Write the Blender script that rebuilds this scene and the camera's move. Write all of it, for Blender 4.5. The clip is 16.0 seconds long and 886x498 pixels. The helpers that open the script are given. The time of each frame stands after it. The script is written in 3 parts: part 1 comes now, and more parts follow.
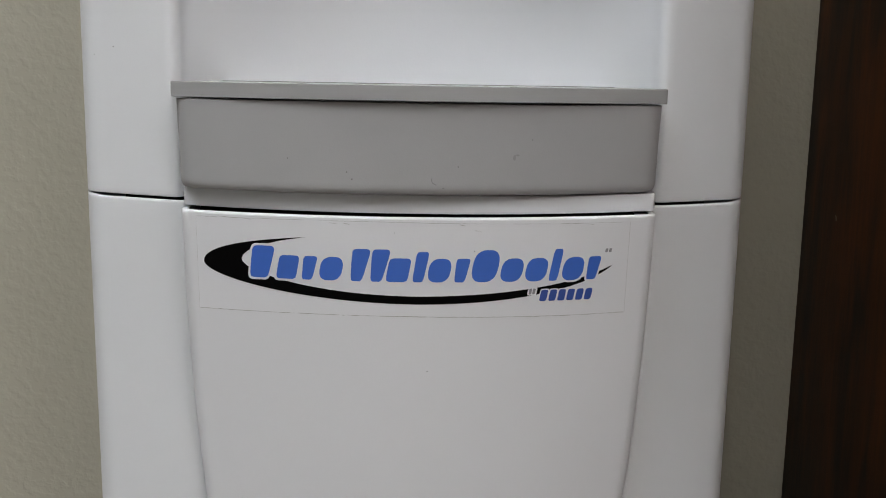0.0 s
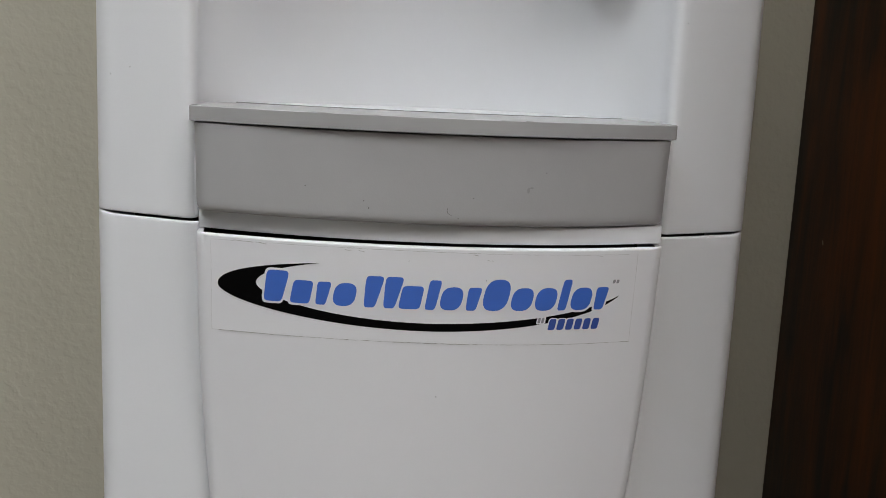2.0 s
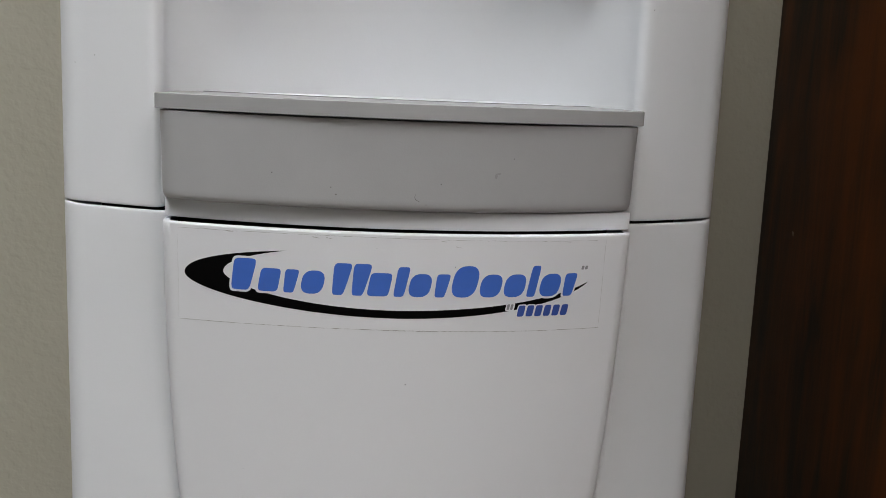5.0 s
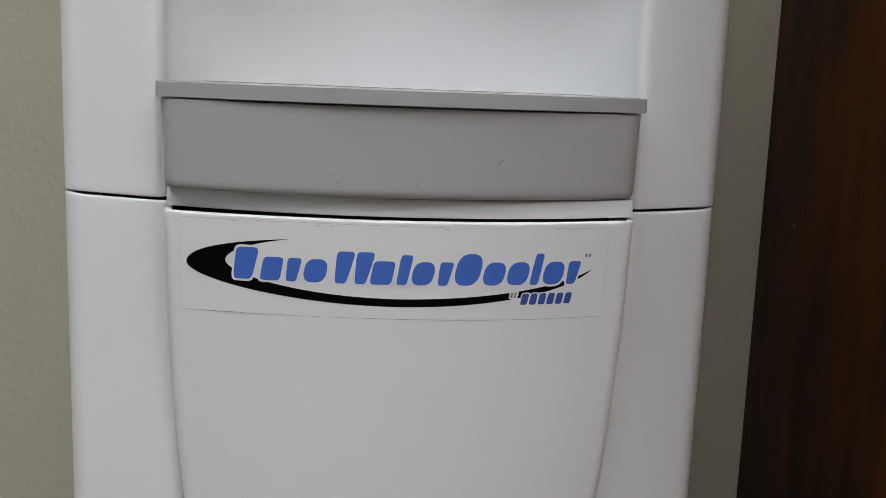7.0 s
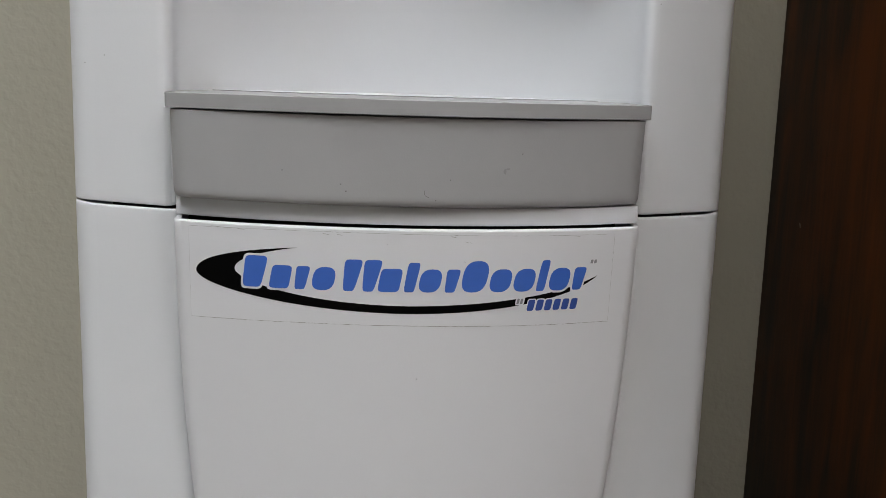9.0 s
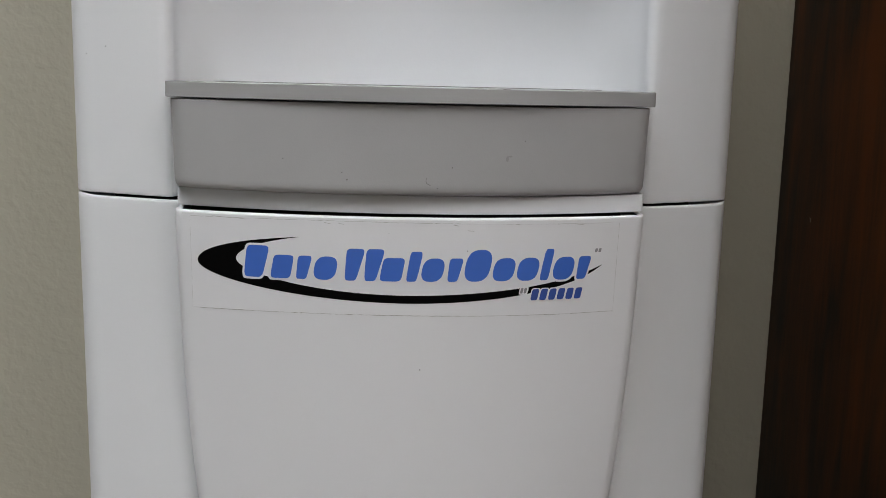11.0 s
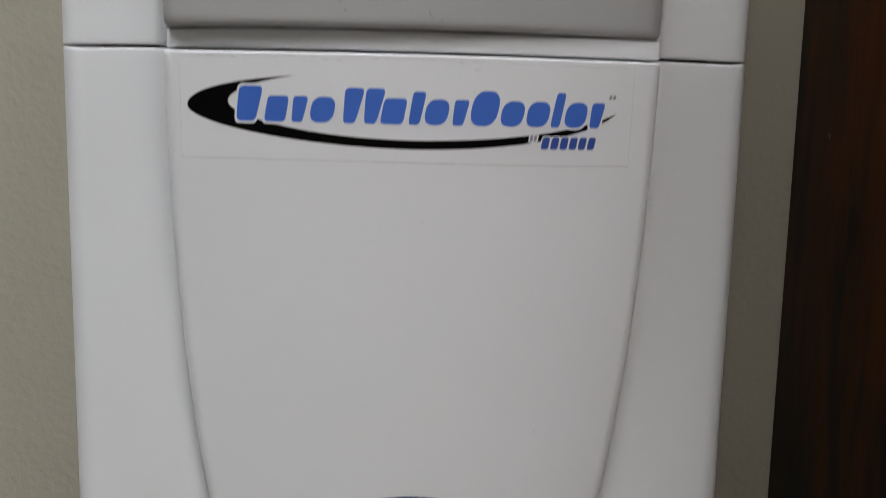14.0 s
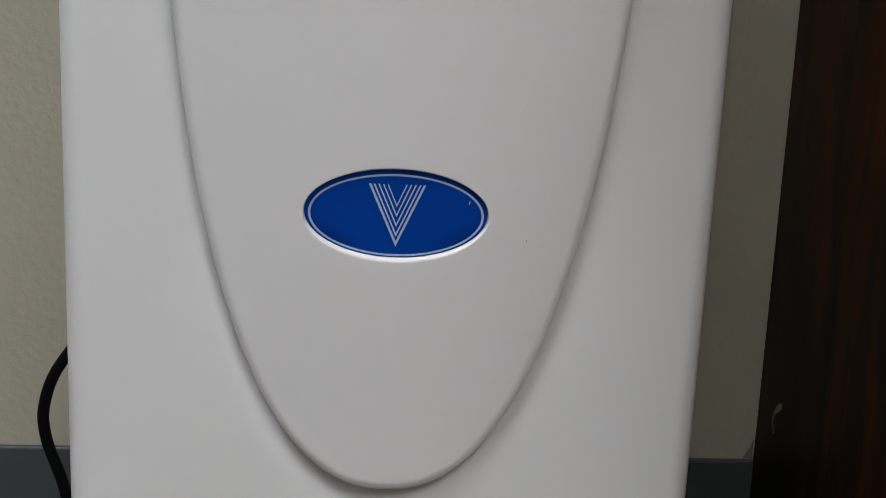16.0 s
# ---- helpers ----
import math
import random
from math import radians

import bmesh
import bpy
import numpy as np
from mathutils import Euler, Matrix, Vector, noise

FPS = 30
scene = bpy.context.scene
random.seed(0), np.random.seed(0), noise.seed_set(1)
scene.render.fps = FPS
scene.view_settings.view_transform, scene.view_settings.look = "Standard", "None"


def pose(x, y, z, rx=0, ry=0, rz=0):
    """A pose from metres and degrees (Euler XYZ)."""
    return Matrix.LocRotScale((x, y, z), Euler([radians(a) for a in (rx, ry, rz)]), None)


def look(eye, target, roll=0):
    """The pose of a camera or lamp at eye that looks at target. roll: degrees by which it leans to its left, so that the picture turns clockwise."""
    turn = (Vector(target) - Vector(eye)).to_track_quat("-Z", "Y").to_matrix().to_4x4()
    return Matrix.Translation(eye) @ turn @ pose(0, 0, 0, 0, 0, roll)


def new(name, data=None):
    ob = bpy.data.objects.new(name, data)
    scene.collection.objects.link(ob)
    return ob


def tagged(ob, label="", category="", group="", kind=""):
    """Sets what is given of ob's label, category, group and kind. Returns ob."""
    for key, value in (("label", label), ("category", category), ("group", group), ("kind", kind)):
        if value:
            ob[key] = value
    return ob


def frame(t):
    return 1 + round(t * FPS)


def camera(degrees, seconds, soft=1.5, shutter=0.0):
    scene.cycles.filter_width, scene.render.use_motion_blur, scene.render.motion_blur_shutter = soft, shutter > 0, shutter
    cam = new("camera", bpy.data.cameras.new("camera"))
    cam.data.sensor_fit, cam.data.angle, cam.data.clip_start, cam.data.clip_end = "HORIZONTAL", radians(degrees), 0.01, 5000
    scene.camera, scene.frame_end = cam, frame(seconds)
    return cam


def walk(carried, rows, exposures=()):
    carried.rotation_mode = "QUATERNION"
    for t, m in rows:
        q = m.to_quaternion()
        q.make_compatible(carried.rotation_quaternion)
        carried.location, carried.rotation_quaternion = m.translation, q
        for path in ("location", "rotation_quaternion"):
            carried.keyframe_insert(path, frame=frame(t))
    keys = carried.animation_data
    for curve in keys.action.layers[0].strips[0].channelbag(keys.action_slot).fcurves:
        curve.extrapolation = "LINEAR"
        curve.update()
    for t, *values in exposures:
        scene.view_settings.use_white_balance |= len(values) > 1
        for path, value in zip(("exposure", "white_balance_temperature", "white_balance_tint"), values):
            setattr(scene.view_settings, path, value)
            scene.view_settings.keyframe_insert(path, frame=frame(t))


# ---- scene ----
cam = camera(48.4, 16.0, 0.6, 0.4)
PATH = [
    (0, (-0.0106, -0.4911, 0.6270), (0.0814, 1.4800, 0.2928), 0.98),
    (0.5, (-0.0192, -0.4945, 0.6385), (0.0934, 1.4720, 0.2902), 1.48),
    (1, (-0.0192, -0.4999, 0.6448), (0.1003, 1.4670, 0.2889), 1.93),
    (1.5, (-0.0285, -0.4979, 0.6438), (0.1055, 1.4680, 0.2939), 2.29),
    (2, (-0.0308, -0.4946, 0.6422), (0.1243, 1.4700, 0.3008), 2.64),
    (2.5, (-0.0245, -0.4980, 0.6411), (0.1410, 1.4660, 0.2976), 2.62),
    (3, (-0.0240, -0.4982, 0.6389), (0.1514, 1.4660, 0.2993), 2.54),
    (3.5, (-0.0248, -0.4990, 0.6333), (0.1552, 1.4650, 0.2925), 2.50),
    (4, (-0.0258, -0.4976, 0.6354), (0.1591, 1.4660, 0.3016), 2.51),
    (6.5, (-0.0256, -0.4947, 0.6308), (0.1822, 1.4670, 0.2969), 2.27),
    (7, (-0.0279, -0.4945, 0.6285), (0.1744, 1.4680, 0.2994), 2.18),
    (7.5, (-0.0290, -0.4958, 0.6287), (0.1736, 1.4660, 0.2948), 2.05),
    (8, (-0.0297, -0.4956, 0.6291), (0.1666, 1.4680, 0.2935), 1.90),
    (8.5, (-0.0293, -0.4977, 0.6360), (0.1631, 1.4660, 0.2920), 1.85),
    (11, (-0.0229, -0.4959, 0.6269), (0.1375, 1.4700, 0.2975), 1.37),
    (11.5, (-0.0236, -0.4948, 0.6260), (0.1326, 1.4730, 0.2977), 1.24),
    (12, (-0.0223, -0.4947, 0.6270), (0.1316, 1.4730, 0.2929), 1.26),
    (12.5, (-0.0215, -0.4926, 0.6256), (0.1303, 1.4740, 0.2884), 1.14),
    (13, (-0.0234, -0.4903, 0.6200), (0.1275, 1.4770, 0.2897), 1.09),
    (13.5, (-0.0205, -0.4856, 0.5969), (0.1226, 1.4840, 0.2733), 1.00),
    (13.8, (-0.0176, -0.4848, 0.5679), (0.1182, 1.4900, 0.2709), 1.40),
    (14, (-0.0196, -0.4809, 0.5498), (0.1297, 1.4930, 0.2544), 1.37),
    (14.5, (-0.0224, -0.4718, 0.4951), (0.1397, 1.4980, 0.1904), 2.25),
    (14.8, (-0.0168, -0.4697, 0.4663), (0.1426, 1.4940, 0.1240), 2.25),
    (15, (-0.0090, -0.4691, 0.4580), (0.1288, 1.4900, 0.0757), 2.58),
    (15.5, (-0.0061, -0.4812, 0.4263), (0.1259, 1.4850, 0.0767), 2.59),
    (16, (-0.0089, -0.4913, 0.4098), (0.1273, 1.4780, 0.0711), 2.60),
]
walk(cam, [(t, look(eye, target, roll)) for t, eye, target, roll in PATH])


# ---- light ----
world = bpy.data.worlds.new("world")
world.use_nodes = True
world.node_tree.nodes["Background"].inputs[0].default_value = (0.5, 0.5, 0.5, 1)
world.node_tree.nodes["Background"].inputs[1].default_value = 0.05
scene.world = world
LAMP_RIGHT, LAMP_LEFT, LAMP_MIDDLE, LAMP_FILL = 20.6, 15.9, 9.9, 8.0


# ---- materials ----
def material(name, base, rough=0.4, metal=0.0, spec=0.5):
    m = bpy.data.materials.new(name)
    m.use_nodes = True
    b = m.node_tree.nodes["Principled BSDF"]
    b.inputs["Base Color"].default_value = (*base, 1)
    b.inputs["Roughness"].default_value = rough
    b.inputs["Metallic"].default_value = metal
    b.inputs["Specular IOR Level"].default_value = spec
    return m


def node(m, kind, **sockets):
    n = m.node_tree.nodes.new(kind)
    for k, v in sockets.items():
        n.inputs[k.replace("_", " ")].default_value = v
    return n


def wire(m, a, out, b, into):
    m.node_tree.links.new(a.outputs[out], b.inputs[into])


def coords(m, scale=(1, 1, 1)):
    c = m.node_tree.nodes.new("ShaderNodeTexCoord")
    p = node(m, "ShaderNodeMapping", Scale=scale)
    wire(m, c, "Object", p, "Vector")
    return p


def ramp(m, stops):
    r = m.node_tree.nodes.new("ShaderNodeValToRGB")
    els = r.color_ramp.elements
    while len(els) < len(stops):
        els.new(0.5)
    for e, (p, c) in zip(els, stops):
        e.position, e.color = p, (*c, 1)
    return r


def mottled(name, base, rough, spread=0.04, big=7.0, fine=900.0, bump=0.00006, spec=0.5, rough_spread=0.015):
    """A paint or plastic with faint cloudy variation, a varying gloss and a fine grain."""
    m = material(name, base, rough, 0, spec)
    b = m.node_tree.nodes["Principled BSDF"]
    p = coords(m)
    n1 = node(m, "ShaderNodeTexNoise", Scale=big, Detail=5.0, Roughness=0.6)
    wire(m, p, "Vector", n1, "Vector")
    lo = tuple(c * (1 - spread) for c in base)
    hi = tuple(min(1, c * (1 + spread)) for c in base)
    r = ramp(m, [(0.3, lo), (0.7, hi)])
    wire(m, n1, "Fac", r, "Fac")
    wire(m, r, "Color", b, "Base Color")
    n3 = node(m, "ShaderNodeTexNoise", Scale=big * 6, Detail=4.0)
    wire(m, p, "Vector", n3, "Vector")
    mr = node(m, "ShaderNodeMapRange", From_Min=0.3, From_Max=0.7, To_Min=rough - rough_spread, To_Max=rough + rough_spread)
    wire(m, n3, "Fac", mr, "Value")
    wire(m, mr, "Result", b, "Roughness")
    n2 = node(m, "ShaderNodeTexNoise", Scale=fine, Detail=3.0)
    wire(m, p, "Vector", n2, "Vector")
    bp = node(m, "ShaderNodeBump", Strength=0.5, Distance=bump)
    wire(m, n2, "Fac", bp, "Height")
    wire(m, bp, "Normal", b, "Normal")
    return m


WHITE = mottled("white_plastic", (0.755, 0.77, 0.79), 0.36, 0.02)
DOOR = mottled("white_door_plastic", (0.80, 0.81, 0.835), 0.33, 0.02, big=5)
GREY = mottled("grey_tray_plastic", (0.382, 0.383, 0.385), 0.42, 0.05, big=16, fine=1400, bump=0.00008)
RIM = mottled("grey_rim_plastic", (0.365, 0.366, 0.366), 0.25, 0.05, big=20)
DARK = material("dark_inside", (0.02, 0.02, 0.02), 0.8)
STICKER = mottled("white_sticker_film", (0.805, 0.815, 0.84), 0.31, 0.015, big=12)
BLUE = mottled("blue_print", (0.055, 0.16, 0.60), 0.35, 0.05, big=60, bump=0.00001)
NAVY = mottled("dark_blue_print", (0.04, 0.09, 0.36), 0.38, 0.05, big=60, bump=0.00001)
BLACK = mottled("black_print", (0.002, 0.002, 0.002), 0.6, 0.1, big=60, bump=0.00001, spec=0.05)
PALE = material("white_print", (0.805, 0.815, 0.84), 0.31)
GREYPRINT = material("grey_print", (0.30, 0.30, 0.32), 0.5)
BADGE = mottled("blue_badge_foil", (0.0, 0.050, 0.36), 0.5, 0.03, big=90, fine=3000, bump=0.000004, spec=0.08, rough_spread=0.005)
SILVER = material("pale_blue_badge_lines", (0.38, 0.54, 0.84), 0.5)
SCUFF = material("faint_grey_scuff", (0.305, 0.305, 0.30), 0.7)
TRACE = material("pale_grey_scuff", (0.48, 0.475, 0.465), 0.7)
ADHESIVE = material("grey_adhesive_smear", (0.20, 0.20, 0.205), 0.7)
GROOVE_SHADE = material("grey_groove_shade", (0.13, 0.13, 0.13), 0.7)
GRIME = material("grey_grime", (0.34, 0.33, 0.31), 0.8)
SMUDGE = material("grey_fleck", (0.175, 0.17, 0.165), 0.8)
MARK = material("dark_fleck", (0.05, 0.045, 0.04), 0.8)
RUBBER = mottled("black_cord_rubber", (0.004, 0.004, 0.0045), 0.5, 0.1, big=80, bump=0.00003, spec=0.08)
BASE = mottled("blue_grey_vinyl", (0.050, 0.060, 0.066), 0.5, 0.12, big=20, fine=500, bump=0.0001)
FLOOR = mottled("brown_floor_vinyl", (0.165, 0.147, 0.126), 0.45, 0.12, big=12, fine=300, bump=0.0001)
CEIL = mottled("white_ceiling_paint", (0.78, 0.78, 0.76), 0.9, 0.03, big=8, fine=300, bump=0.0006)
METAL = material("white_lamp_frame", (0.75, 0.75, 0.75), 0.4)
CHIPPED = material("pale_bare_wood", (0.33, 0.25, 0.19), 0.7)


def wall_paint():
    m = material("greige_textured_wall_paint", (0.40, 0.375, 0.315), 0.6, 0, 0.35)
    b = m.node_tree.nodes["Principled BSDF"]
    p = coords(m)
    n = node(m, "ShaderNodeTexNoise", Scale=9.0, Detail=4.0)
    wire(m, p, "Vector", n, "Vector")
    r = ramp(m, [(0.3, (0.434, 0.412, 0.335)), (0.7, (0.465, 0.441, 0.360))])
    wire(m, n, "Fac", r, "Fac")
    wire(m, r, "Color", b, "Base Color")
    p2 = coords(m, (170, 170, 175))
    knock = node(m, "ShaderNodeTexNoise", Scale=1.0, Detail=2.0, Roughness=0.45, Distortion=0.1)
    wire(m, p2, "Vector", knock, "Vector")
    flat = ramp(m, [(0.40, (0, 0, 0)), (0.72, (1, 1, 1))])
    wire(m, knock, "Fac", flat, "Fac")
    fine = node(m, "ShaderNodeTexNoise", Scale=620.0, Detail=2.0)
    wire(m, p, "Vector", fine, "Vector")
    b1 = node(m, "ShaderNodeBump", Strength=0.36, Distance=0.0008)
    wire(m, flat, "Color", b1, "Height")
    b2 = node(m, "ShaderNodeBump", Strength=0.15, Distance=0.0001)
    wire(m, fine, "Fac", b2, "Height")
    wire(m, b1, "Normal", b2, "Normal")
    wire(m, b2, "Normal", b, "Normal")
    return m


def veneer():
    """Flat-sawn veneer: broad leaning flames, soft streaks and fine pores, redder and painted lighter towards the lit
    front and top.
    """
    m = material("dark_red_brown_wood_veneer", (0.09, 0.035, 0.02), 0.5, 0, 0.15)
    b = m.node_tree.nodes["Principled BSDF"]

    def math_node(kind, value=0.0):
        n = node(m, "ShaderNodeMath")
        n.operation = kind
        n.inputs[1].default_value = value
        return n

    def leaning(scale, angle=-6):
        p = coords(m, scale)
        p.inputs["Rotation"].default_value = (radians(angle), 0, 0)
        return p

    wob = node(m, "ShaderNodeTexNoise", Scale=7.0, Detail=4.0, Roughness=0.55, Distortion=1.0)
    wire(m, leaning((1, 1, 0.26)), "Vector", wob, "Vector")
    turns = math_node("MULTIPLY", 24.0)
    wire(m, wob, "Fac", turns, 0)
    rings = math_node("SINE")
    wire(m, turns, 0, rings, 0)
    streak = node(m, "ShaderNodeTexNoise", Scale=24.0, Detail=5.0, Roughness=0.6, Distortion=0.5)
    wire(m, leaning((1, 1, 0.10)), "Vector", streak, "Vector")
    mixed = math_node("MULTIPLY_ADD", 0.10)
    wire(m, rings, 0, mixed, 0)
    wire(m, streak, "Fac", mixed, 2)
    pores = node(m, "ShaderNodeTexNoise", Scale=260.0, Detail=4.0, Roughness=0.7)
    wire(m, leaning((1, 1, 0.06)), "Vector", pores, "Vector")
    grain = math_node("MULTIPLY_ADD", 0.40)
    wire(m, pores, "Fac", grain, 0)
    wire(m, mixed, 0, grain, 2)
    # painted light: paler, redder towards the front and top, with a wandering border
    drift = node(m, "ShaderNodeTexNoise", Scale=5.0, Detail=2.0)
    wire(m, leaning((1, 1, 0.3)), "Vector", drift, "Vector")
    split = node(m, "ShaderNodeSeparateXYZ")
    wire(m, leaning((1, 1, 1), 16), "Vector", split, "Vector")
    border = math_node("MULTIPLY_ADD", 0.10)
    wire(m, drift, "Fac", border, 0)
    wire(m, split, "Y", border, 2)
    lit_front = node(m, "ShaderNodeMapRange", From_Min=0.27, From_Max=0.03, To_Min=0.0, To_Max=0.20)
    wire(m, border, 0, lit_front, "Value")
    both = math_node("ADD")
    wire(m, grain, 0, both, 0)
    wire(m, lit_front, "Result", both, 1)
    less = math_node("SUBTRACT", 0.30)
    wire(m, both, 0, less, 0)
    # dark flecks that lean across the grain
    spots = node(m, "ShaderNodeTexNoise", Scale=26.0, Detail=4.0, Roughness=0.6, Distortion=0.6)
    wire(m, leaning((1, 1, 0.20), 10), "Vector", spots, "Vector")
    fleck = node(m, "ShaderNodeMapRange", From_Min=0.52, From_Max=0.68, To_Min=0.0, To_Max=0.20)
    wire(m, spots, "Fac", fleck, "Value")
    flecked = math_node("SUBTRACT")
    wire(m, less, 0, flecked, 0)
    wire(m, fleck, "Result", flecked, 1)
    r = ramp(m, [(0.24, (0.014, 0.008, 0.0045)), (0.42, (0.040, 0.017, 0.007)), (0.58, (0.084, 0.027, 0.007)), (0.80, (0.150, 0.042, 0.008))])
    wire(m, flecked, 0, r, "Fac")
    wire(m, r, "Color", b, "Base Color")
    bp = node(m, "ShaderNodeBump", Strength=0.25, Distance=0.0002)
    wire(m, grain, 0, bp, "Height")
    wire(m, bp, "Normal", b, "Normal")
    return m


WALL = wall_paint()
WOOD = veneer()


# ---- building helpers ----
def finish(bm, smooth=True, angle=40):
    bmesh.ops.recalc_face_normals(bm, faces=bm.faces)
    for f in bm.faces:
        f.smooth = smooth
    if smooth:
        for e in bm.edges:
            if len(e.link_faces) == 2 and e.calc_face_angle() > radians(angle):
                e.smooth = False
    me = bpy.data.meshes.new("mesh")
    bm.to_mesh(me)
    bm.free()
    return me


def part(name, bm, mat, parent, label="", smooth=True, angle=40):
    me = finish(bm, smooth, angle)
    me.name = name
    me.materials.append(mat)
    ob = new(name, me)
    ob.parent = parent
    return tagged(ob, label)


def solid(name, bm, mat, label, category, kind="", smooth=True, angle=40):
    return tagged(part(name, bm, mat, None, "", smooth, angle), label, category, "", kind)


def add_grid(bm, rows, closed=False):
    vs = [[bm.verts.new(p) for p in row] for row in rows]
    for a, b in zip(vs, vs[1:]):
        n = len(a)
        for i in range(n if closed else n - 1):
            j = (i + 1) % n
            bm.faces.new((a[i], a[j], b[j], b[i]))
    return vs


def add_box(bm, lo, hi, bevel=0.0):
    c = [(a + b) / 2 for a, b in zip(lo, hi)]
    s = [b - a for a, b in zip(lo, hi)]
    made = bmesh.ops.create_cube(bm, size=1, matrix=Matrix.Translation(c) @ Matrix.Diagonal((*s, 1)))
    if bevel:
        es = list({e for v in made["verts"] for e in v.link_edges})
        bmesh.ops.bevel(bm, geom=es, offset=bevel, segments=2, affect="EDGES", profile=0.5)


def box(lo, hi, bevel=0.0):
    bm = bmesh.new()
    add_box(bm, lo, hi, bevel)
    return bm


def tube(points, radius, sides=14):
    bm = bmesh.new()
    rows = []
    for i, p in enumerate(points):
        a, b = points[max(i - 1, 0)], points[min(i + 1, len(points) - 1)]
        d = (b - a).normalized()
        u = d.cross(Vector((0.3, 1, 0.2))).normalized()
        v = d.cross(u)
        rows.append([p + radius * (u * math.cos(k * math.tau / sides) + v * math.sin(k * math.tau / sides)) for k in range(sides)])
    vs = add_grid(bm, rows, True)
    bm.faces.new(vs[0])
    bm.faces.new(list(reversed(vs[-1])))
    return bm


def smooth_line(knots, steps=8):
    pts = [Vector(k) for k in knots]
    pts = [2 * pts[0] - pts[1]] + pts + [2 * pts[-1] - pts[-2]]
    out = []
    for a, b, c, d in zip(pts, pts[1:], pts[2:], pts[3:]):
        for k in range(steps):
            t = k / steps
            out.append(0.5 * (2 * b + (c - a) * t + (2 * a - 5 * b + 4 * c - d) * t * t + (3 * b - a - 3 * c + d) * t ** 3))
    out.append(pts[-2])
    return out


def ease(t):
    t = min(1, max(0, t))
    return t * t * (3 - 2 * t)


# ---- the room ----
BACK, LEFT, RIGHT, FRONT, HIGH = 0.285, -4.6, 4.0, -6.5, 2.7
CABINET_X, CABINET_FRONT = 0.3158, -0.43
north = solid("wall_north", box((LEFT - 0.1, BACK, 0), (RIGHT + 0.1, BACK + 0.1, HIGH)), WALL, "greige painted wall with a light knockdown texture", "wall", "structure", False)
solid("wall_south", box((LEFT - 0.1, FRONT - 0.1, 0), (RIGHT + 0.1, FRONT, HIGH)), WALL, "greige painted wall behind the viewer", "wall", "structure", False)
solid("wall_west", box((LEFT - 0.1, FRONT, 0), (LEFT, BACK, HIGH)), WALL, "greige painted side wall of the room", "wall", "structure", False)
solid("wall_east", box((RIGHT, FRONT, 0), (RIGHT + 0.1, BACK, HIGH)), WALL, "greige painted side wall of the room", "wall", "structure", False)
solid("floor", box((LEFT - 0.1, FRONT - 0.1, -0.1), (RIGHT + 0.1, BACK + 0.1, 0)), FLOOR, "plain grey vinyl floor", "floor", "structure", False)
solid("ceiling", box((LEFT - 0.1, FRONT - 0.1, HIGH), (RIGHT + 0.1, BACK + 0.1, HIGH + 0.1)), CEIL, "plain white painted ceiling", "ceiling", "structure", False)


def cove_base():
    """Vinyl wall base: 4 mm thick, a rounded top edge and a small flared toe."""
    bm = bmesh.new()
    prof = [(0, 0.1045), (-0.0016, 0.1045), (-0.0030, 0.1040), (-0.0038, 0.1030), (-0.0040, 0.1012), (-0.0040, 0.018),
            (-0.0052, 0.010), (-0.0085, 0.004), (-0.0130, 0.0012), (-0.0150, 0.0), (0, 0.0)]
    n = 40
    rows = []
    for i in range(n + 1):
        x = LEFT + (CABINET_X - 0.0005 - LEFT) * i / n
        rows.append([(x, BACK - 0.0002 + y, z) for y, z in prof])
    vs = add_grid(bm, rows, True)
    bm.faces.new(vs[0])
    bm.faces.new(vs[-1])
    return bm


def adhesive_smear(wall):
    """A smear of wall-base adhesive in the corner by the cabinet."""
    bm = bmesh.new()
    rim = ((0.3150, 0.1050), (0.3152, 0.1230), (0.3138, 0.1195), (0.3128, 0.1150), (0.3105, 0.1125), (0.3090, 0.1085), (0.3065, 0.1050))
    bm.faces.new([bm.verts.new((x, BACK - 0.0006, z)) for x, z in rim])
    part("adhesive_smear", bm, ADHESIVE, wall, "grey adhesive smear")


adhesive_smear(north)
solid("baseboard", cove_base(), BASE, "dark blue-grey vinyl cove base along the wall", "baseboard", "structure", True, 50)


def ceiling_lamp(x, y, strength, colour):
    lamp = tagged(new("ceiling_light"), "long unseen white fluorescent ceiling light with a glowing diffuser", "ceiling light", "ceiling lights")
    lamp.location = (x, y, HIGH)
    w, l = 0.31, 0.61
    bm = bmesh.new()
    for lo, hi in (((-w, -l, -0.03), (-w + 0.025, l, 0)), ((w - 0.025, -l, -0.03), (w, l, 0)),
                   ((-w + 0.025, -l, -0.03), (w - 0.025, -l + 0.025, 0)), ((-w + 0.025, l - 0.025, -0.03), (w - 0.025, l, 0))):
        add_box(bm, lo, hi, 0.002)
    part("frame", bm, METAL, lamp)
    glow = bpy.data.materials.new("lamp_diffuser")
    glow.use_nodes = True
    b = glow.node_tree.nodes["Principled BSDF"]
    b.inputs["Base Color"].default_value = (0.8, 0.8, 0.8, 1)
    b.inputs["Emission Color"].default_value = (*colour, 1)
    b.inputs["Emission Strength"].default_value = strength
    part("diffuser", box((-w + 0.026, -l + 0.026, -0.02), (w - 0.026, l - 0.026, -0.012)), glow, lamp, "glowing white diffuser", False)
    return lamp


